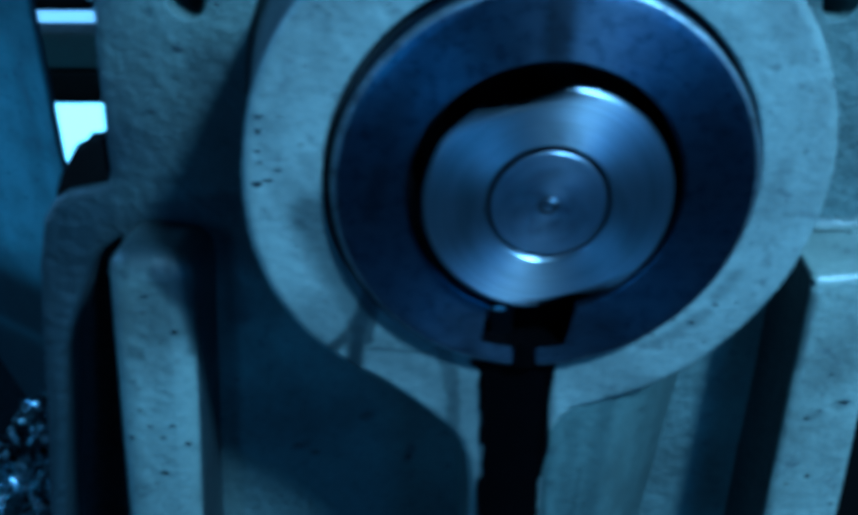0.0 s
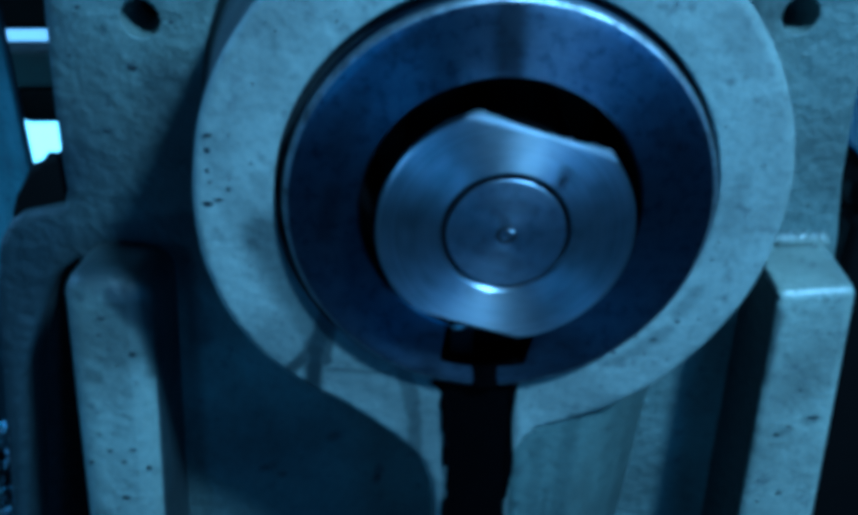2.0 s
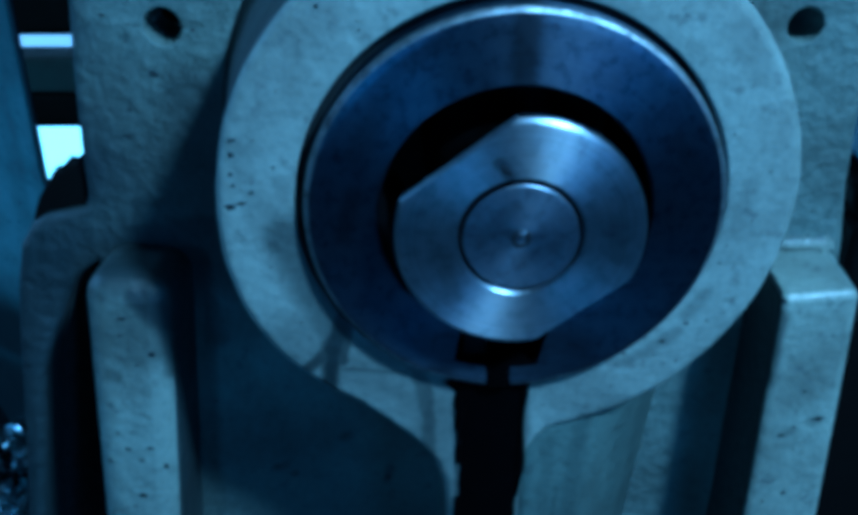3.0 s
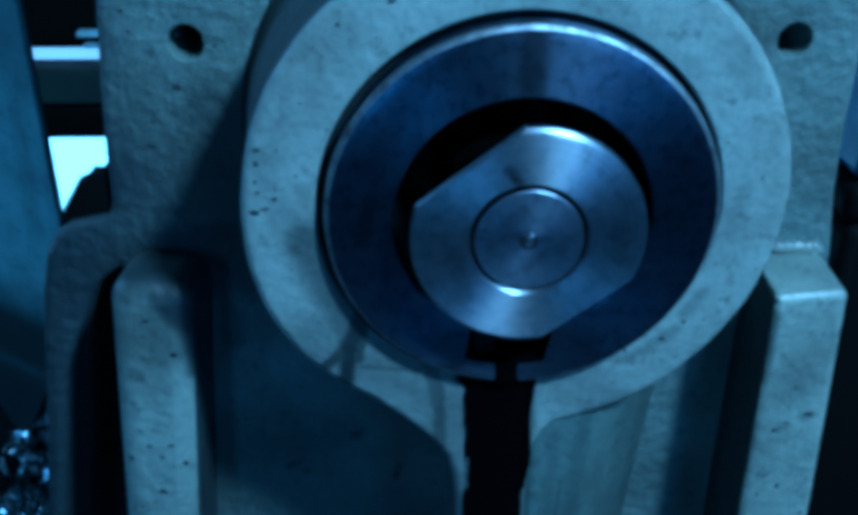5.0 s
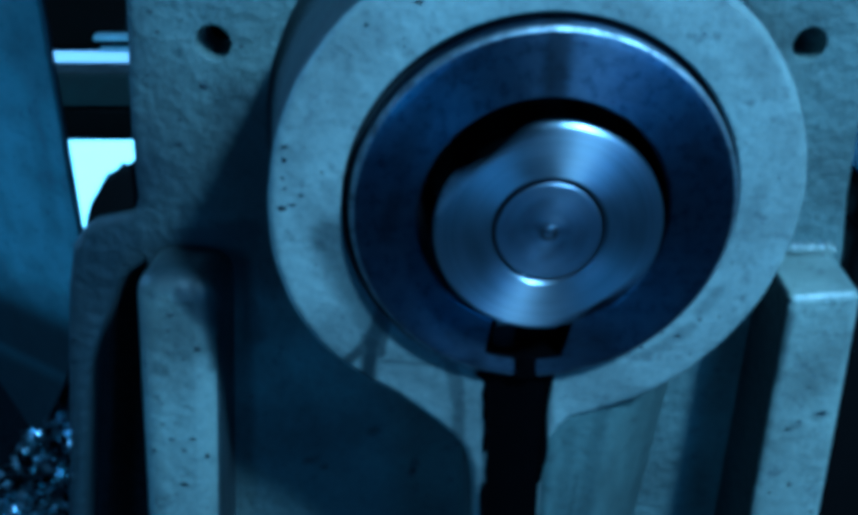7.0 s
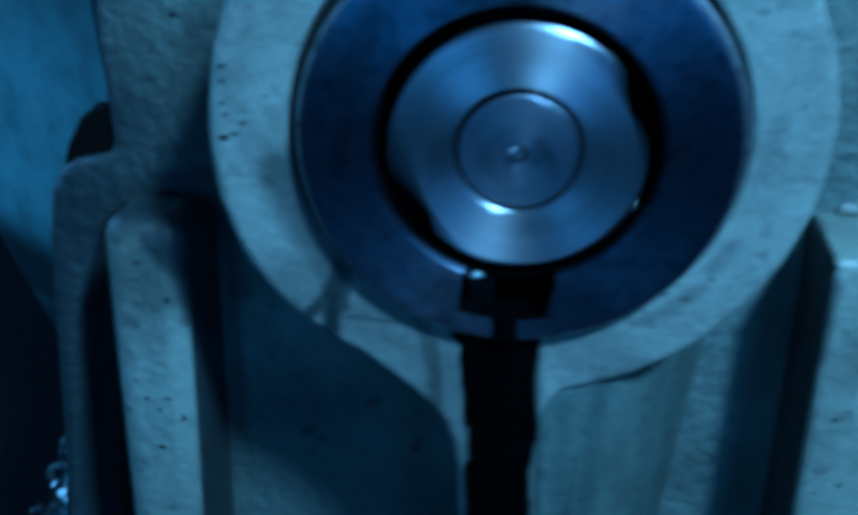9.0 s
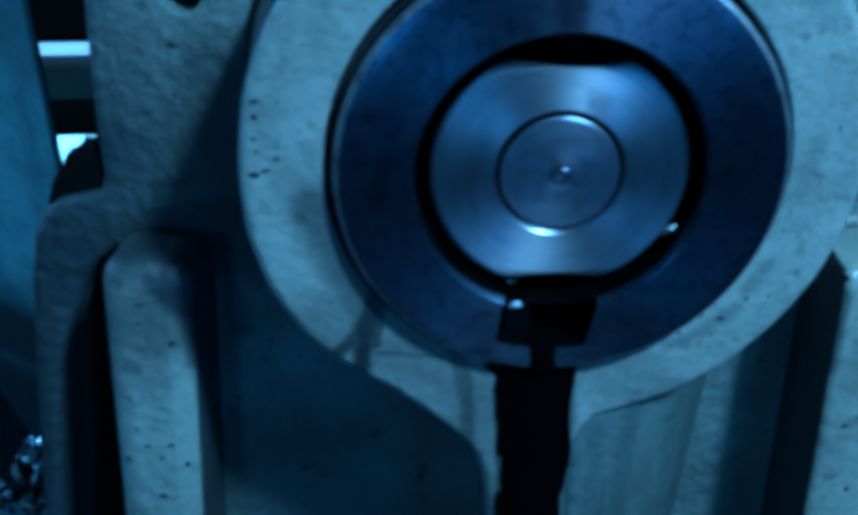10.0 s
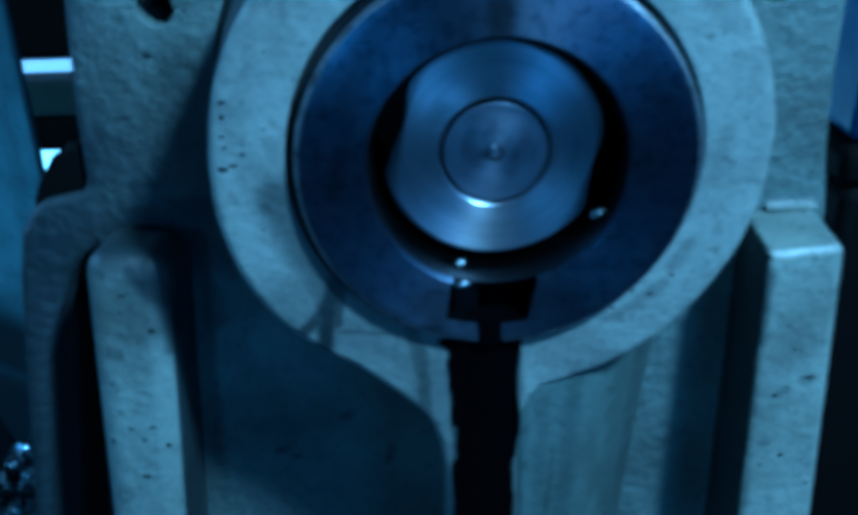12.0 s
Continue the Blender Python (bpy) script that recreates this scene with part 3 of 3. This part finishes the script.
def ragged(x0, x1, z0, z1, steps, amount, seed):
    rng = random.Random(seed)
    return [(x0 + (x1 - x0) * i / steps + rng.uniform(-amount, amount), z0 + (z1 - z0) * i / steps) for i in range(steps + 1)]


def build_oil():
    y = FACE - 0.0004
    left = [(-16.5, -61.2), (-18, -63), (-15, -66), (-13.8, -70)] + ragged(-12.4, -13.4, -72, -280, 90, 0.45, 3)
    right = [(9.5, -61.2), (8.5, -63), (8.0, -66), (7.6, -70)] + ragged(7.6, 6.6, -72, -280, 90, 0.35, 4)
    run = empty("oil_run", pose(0, 0, 0), "thick black oil run dripping down the stem", "oil stain")
    part("main_run", film(up(left), up(right), y, 0.0010), OIL, run)
    for x, z0, z1, w in ((-13.2, -70, -97, 1.3), (-13.9, -66, -82, 1.2), (7.9, -62, -112, 1.6), (-13.2, -112, -146, 0.9), (7.0, -128, -190, 1.1), (-13.6, -160, -215, 1.0)):
        steps = 14
        a, b = [], []
        for k in range(steps + 1):
            f = k / steps
            wide = w * (0.75 + 0.35 * math.sin(f * 9 + x)) * (1 if f < 0.85 else 1.6 - f)
            a.append((x - wide, z0 + (z1 - z0) * f))
            b.append((x + wide, z0 + (z1 - z0) * f))
        part("drip", film(up(a), up(b), y - 0.0001, 0.0006), OIL, run)
    neck = film(up([(-6.0, -52.5), (-5.4, -54), (-5.0, -58), (-5.6, -61)]), up([(2.6, -52.5), (2.2, -54), (2.2, -58), (3.0, -61)]), -0.0046, 0.0006)
    tagged(link_mesh("oil_overflow", neck, OIL), "black oil spilling over the ring's lip", "oil stain")


def build_blemishes():
    """Dark chips and grime blots where the enamel has gone."""
    rng = random.Random(77)
    spots = {
        "boss": [(-78.6, 21.8, 1.3, 0.7), (-79.2, 17.5, 0.9, 1.2), (-80.0, 11.5, 0.9, 0.8), (-79.4, 8.1, 0.8, 0.7), (-81, 1.2, 1.9, 0.9), (-77.8, 2.4, 1.8, 0.6), (-53, 59, 0.9, 0.9), (-38, 65.5, 1.6, 0.8),
                 (51, -47.3, 1.6, 0.8), (57.7, -40.8, 1.0, 0.7), (45, -46, 1.1, 0.7), (-74.6, 5.8, 0.9, 0.8), (39, -52, 1.0, 0.6)],
        "plate": [(-115.9, 18.9, 1.9, 1.4), (-127.8, -3.7, 2.0, 0.8), (-130, 39, 1.0, 0.8), (-56.5, -141.5, 1.8, 1.3), (-87, -158.8, 3.2, 1.5), (-80, -163, 2.4, 1.8), (-39, -165.5, 2.0, 2.0)],
    }
    for _ in range(34):
        spots["plate"].append((rng.uniform(-142, -100), rng.uniform(-40, 60), rng.uniform(0.4, 1.1), rng.uniform(0.3, 0.8)))
    for _ in range(40):
        a, r = rng.uniform(0, 360), rng.uniform(66, 82)
        spots["boss"].append((r * math.cos(radians(a)), r * math.sin(radians(a)), rng.uniform(0.25, 0.6), rng.uniform(0.25, 0.5)))
    rib_l = [(-122.1, -74.5, 1.6, 1.5), (-130.5, -59.4, 1.6, 1), (-132.4, -66.1, 0.8, 0.7), (-127.9, -79, 0.8, 0.6), (-136.5, -116.8, 1.6, 0.9), (-127.9, -116.8, 1.8, 0.8), (-144.1, -122.1, 1, 1.2), (-123.1, -125.3, 1.2, 1.4), (-134.3, -139.7, 2, 1.3)]
    rib_r = [(126, -106.6, 2.4, 1.3), (117.8, -110.6, 1.4, 0.6), (113.5, -114.3, 1.4, 0.9), (119.5, -143.1, 1.4, 1), (111.8, -147.3, 1, 0.8), (118.9, -93.8, 0.8, 0.6), (131.9, -157.8, 1.3, 0.8)]
    n = 0
    for where, y in (("boss", -0.0001), ("plate", WEB - 0.0001)):
        bm = bmesh.new()
        for x, z, w, h in spots[where]:
            n += 1
            blot(bm, x / 1000, y, 1 + z / 1000, w / 1000, h / 1000, n)
        tagged(link_mesh("paint_chips", bm, GRIME), "dark chips and grime spots in the " + where + " enamel", "paint chips", kind="stuff")
    bm = bmesh.new()
    for x, z, w, h in rib_l + rib_r:
        n += 1
        top = -48 if x < 0 else -52
        blot(bm, x / 1000, 0.034 - 0.010 * (top - z) / (280 + top) - 0.0002, 1 + z / 1000, w / 1000, h / 1000, n)
    tagged(link_mesh("paint_chips", bm, GRIME), "dark chips and grime spots on the ribs", "paint chips", kind="stuff")


# ---- beyond the housing ----


def build_guard():
    guard = empty("machine_guard", pose(-0.275, 0.34, 0, 0, 0, -35), "blue-grey painted sheet guard beside the machine", "machine guard")
    outline = [(0.008, 1.34), (-0.0035, 1.0), (-0.0105, 0.775), (-0.024, 0.728), (-0.072, 0.652), (-0.125, 0.575), (-0.21, 0.48), (-0.62, 0.42), (-0.62, 1.34)]
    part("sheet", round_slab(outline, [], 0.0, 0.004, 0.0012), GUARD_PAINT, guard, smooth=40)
    edge = [(0.0112, 1.34), (-0.0003, 1.0), (-0.0073, 0.775), (-0.0095, 0.775), (-0.0035, 1.0), (0.008, 1.34)]
    part("edge_strip", slab(edge, [], 0.0008, 0.0032), EDGE_PAINT, guard)
    return guard


def build_background():
    # two far sheets whose brightness is emission
    tagged(link_mesh("backdrop", box(-0.75, -0.05, 0.90, 0.905, 0.40, 0.725), GLOW), "bright white surface far behind, its daylight put in as glow", "backdrop", kind="structure")
    tagged(link_mesh("backdrop", box(-0.75, -0.05, 0.90, 0.905, 0.725, 1.05), DIM_GLOW), "pale bluish surface far behind, its daylight put in as glow", "backdrop", kind="structure")
    rail = empty("steel_rail", pose(0, 0, 0), "grey steel rail behind the machine", "rail")
    soften(part("rail_bar", box(-0.80, -0.10, 0.61, 0.65, 0.818, 0.852), BAR_STEEL, rail), 0.003)
    for x in (-0.78, -0.16):
        soften(part("post", box(x, x + 0.05, 0.66, 0.72, 0.0, 0.851), BAR_STEEL, rail), 0.003)
    soften(tagged(link_mesh("rubber_block", box(-0.398, -0.15, 0.615, 0.66, 0.779, 0.8175), DULL_BLACK), "black rubber block under the rail", "block"), 0.008, 4)
    soften(tagged(link_mesh("dark_motor", box(-0.70, -0.12, 0.6195, 0.72, 0.8690, 1.25), DULL_BLACK), "dark oily motor body above the rail", "motor"), 0.01, 4)
    for z0, z1, x0 in ((0.8850, 0.8895, -0.336), (0.8740, 0.8767, -0.333)):
        tagged(link_mesh("cable_strip", box(x0, -0.29, 0.607, 0.6195, z0, z1), STRIP_PAINT), "pale blue strip along the dark motor", "strip", "pale strips")
    blue = empty("blue_cover", pose(0, 0, 0), "bright blue painted cover with a black rubber foot", "machine cover")
    soften(part("cover", box(0.171, 0.30, 0.12, 0.20, 0.953, 1.30), BLUE_PAINT, blue), 0.006)
    soften(part("foot", box(0.168, 0.30, 0.117, 0.203, 0.933, 0.9525), DULL_BLACK, blue, "black rubber foot"), 0.006, 4)
    # heap of wet chips
    bm = bmesh.new()
    rng = random.Random(5)
    for _ in range(2300):
        u, v = rng.random(), rng.random()
        x, z = -0.44 + 0.20 * u, 0.47 + 0.235 * v
        y = 0.365 + 0.1125 * v + rng.uniform(-0.012, 0.012)
        size = rng.uniform(0.004, 0.014)
        if x < -0.350 - 0.525 * (0.645 - z) + 0.006 * math.sin(z * 130):
            continue  # the heap lies under the guard's slanting lower edge
        turn = Euler((rng.uniform(0, 6.3), rng.uniform(0, 6.3), rng.uniform(0, 6.3))).to_matrix()
        pts = []
        for k in range(5):
            a = k * 0.7
            for w in (-0.25, 0.25):
                pts.append(bm.verts.new(Vector((x, y, z)) + turn @ Vector((math.cos(a) * size, math.sin(a) * size, (w + 0.12 * k) * size))))
        for k in range(4):
            bm.faces.new((pts[2 * k], pts[2 * k + 1], pts[2 * k + 3], pts[2 * k + 2]))
    tagged(link_mesh("metal_chips", bm, CHIP_STEEL), "wet glittering steel chips heaped on the tray", "metal chips", kind="stuff")
    bm = bmesh.new()
    vs = [bm.verts.new(p) for p in ((-0.75, 0.365, 0.46), (-0.16, 0.365, 0.46), (-0.16, 0.50, 0.73), (-0.75, 0.50, 0.73))]
    bm.faces.new(vs)
    out = bmesh.ops.extrude_face_region(bm, geom=list(bm.faces))
    bmesh.ops.translate(bm, vec=(0, 0.006, -0.003), verts=[v for v in out["geom"] if isinstance(v, bmesh.types.BMVert)])
    tagged(link_mesh("chip_tray", bm, DULL_DARK), "black oily sloping chip tray", "tray")


def build_base():
    base = empty("iron_pedestal", pose(0, 0, 0), "dark cast-iron pedestal under the bearing housing", "pedestal")
    soften(part("block", box(-0.21, 0.35, 0.0, 0.33, 0.0, 0.715), DULL_DARK, base), 0.01)
    # unseen support added under the cover, black to fill the dark beside the rib
    soften(part("added_pillar", box(0.170, 0.32, 0.115, 0.22, 0.7155, 0.933), DULL_BLACK, base), 0.006)


def build_room():
    tagged(link_mesh("floor", box(-2.6, 2.6, -2.6, 2.6, -0.1, 0.0), FLOOR_PAINT), kind="structure")
    tagged(link_mesh("ceiling", box(-2.6, 2.6, -2.6, 2.6, 4.6, 4.7), WALL_PAINT), kind="structure")
    tagged(link_mesh("wall_north", box(-2.5, 2.5, 2.5, 2.6, 0.0, 4.6), WALL_PAINT), kind="structure")
    tagged(link_mesh("wall_east", box(2.5, 2.6, -2.6, 2.6, 0.0, 4.6), WALL_PAINT), kind="structure")

    def opened(name, lo, hi, openings, along_x, at):
        holes = [[(c - w, z - h), (c + w, z - h), (c + w, z + h), (c - w, z + h)] for c, z, w, h in openings]
        ob = link_mesh(name, slab([(lo, 0.0), (hi, 0.0), (hi, 4.6), (lo, 4.6)], holes, 0.0, 0.1), WALL_PAINT)
        ob.matrix_world = pose(0, at, 0) if along_x else pose(at, 0, 0, 0, 0, 90)
        return tagged(ob, kind="structure")

    # openings cut for the two added fills and the small window
    opened("wall_south", -2.5, 2.5, [(FRONT_FILL[0], FRONT_FILL[2], 0.35, 0.40), (SMALL[0], SMALL[2], 0.22, 0.22)], True, -2.6)
    opened("wall_west", -2.6, 2.5, [(GUARD_FILL[1], GUARD_FILL[2], 0.35, 0.45)], False, -2.5)


# ---- what turns ----
ANGLES = [
    (0.0, -435), (0.1, -395), (0.2, -345), (0.3, -280), (0.4, -240), (0.5, -222), (0.6, -176), (0.7, -125), (0.8, -75), (0.9, -33),
    (1.0, 10), (1.1, 57), (1.2, 88), (1.3, 112), (1.4, 140), (1.5, 167), (1.6, 188), (1.7, 197), (1.8, 217), (1.9, 238), (2.0, 252),
    (2.1, 270), (2.2, 283), (2.3, 292), (2.4, 299), (2.5, 303), (2.6, 306), (2.7, 307.5), (2.9, 308), (4.5, 308), (6.05, 308),
    (6.2, 297), (6.3, 254), (6.4, 205), (6.5, 168), (6.6, 134), (6.7, 90), (6.9, -6), (7.1, -106), (7.3, -207), (7.5, -308), (7.7, -409),
    (7.9, -512), (8.1, -614), (8.3, -718), (8.4, -758), (8.5, -775), (8.6, -842), (8.7, -920), (8.8, -940), (8.9, -988), (9.0, -1053),
    (9.1, -1112), (9.2, -1163), (9.3, -1197), (9.4, -1257), (9.5, -1306), (9.6, -1354), (9.7, -1413), (9.8, -1478), (9.9, -1518), (10.0, -1530),
    (10.1, -1585), (10.2, -1668), (10.3, -1690), (10.4, -1726), (10.5, -1800), (10.6, -1857), (10.7, -1905), (10.8, -1962), (10.9, -2022),
    (11.0, -2056), (11.1, -2102), (11.2, -2133), (11.3, -2212), (11.4, -2228), (11.5, -2290), (11.6, -2336), (11.7, -2388), (11.8, -2450),
    (11.9, -2492), (12.0, -2535),
]
PITCH = 0.00345  # metres of feed for one turn


def feed(t, angle):
    return -0.0166 + PITCH * (308 - angle) / 360


def motions():
    # the flats' normal stands upright in the shaft's own space
    walk(shaft, [(t, Matrix.Translation((AXIS_X, feed(t, a), AXIS_Z)) @ Matrix.Rotation(radians(90 - a), 4, "Y")) for t, a in ANGLES])


build_room()
build_base()
build_housing()
build_ring()
shaft = build_shaft()
build_guard()
build_background()
build_oil()
build_blemishes()
motions()
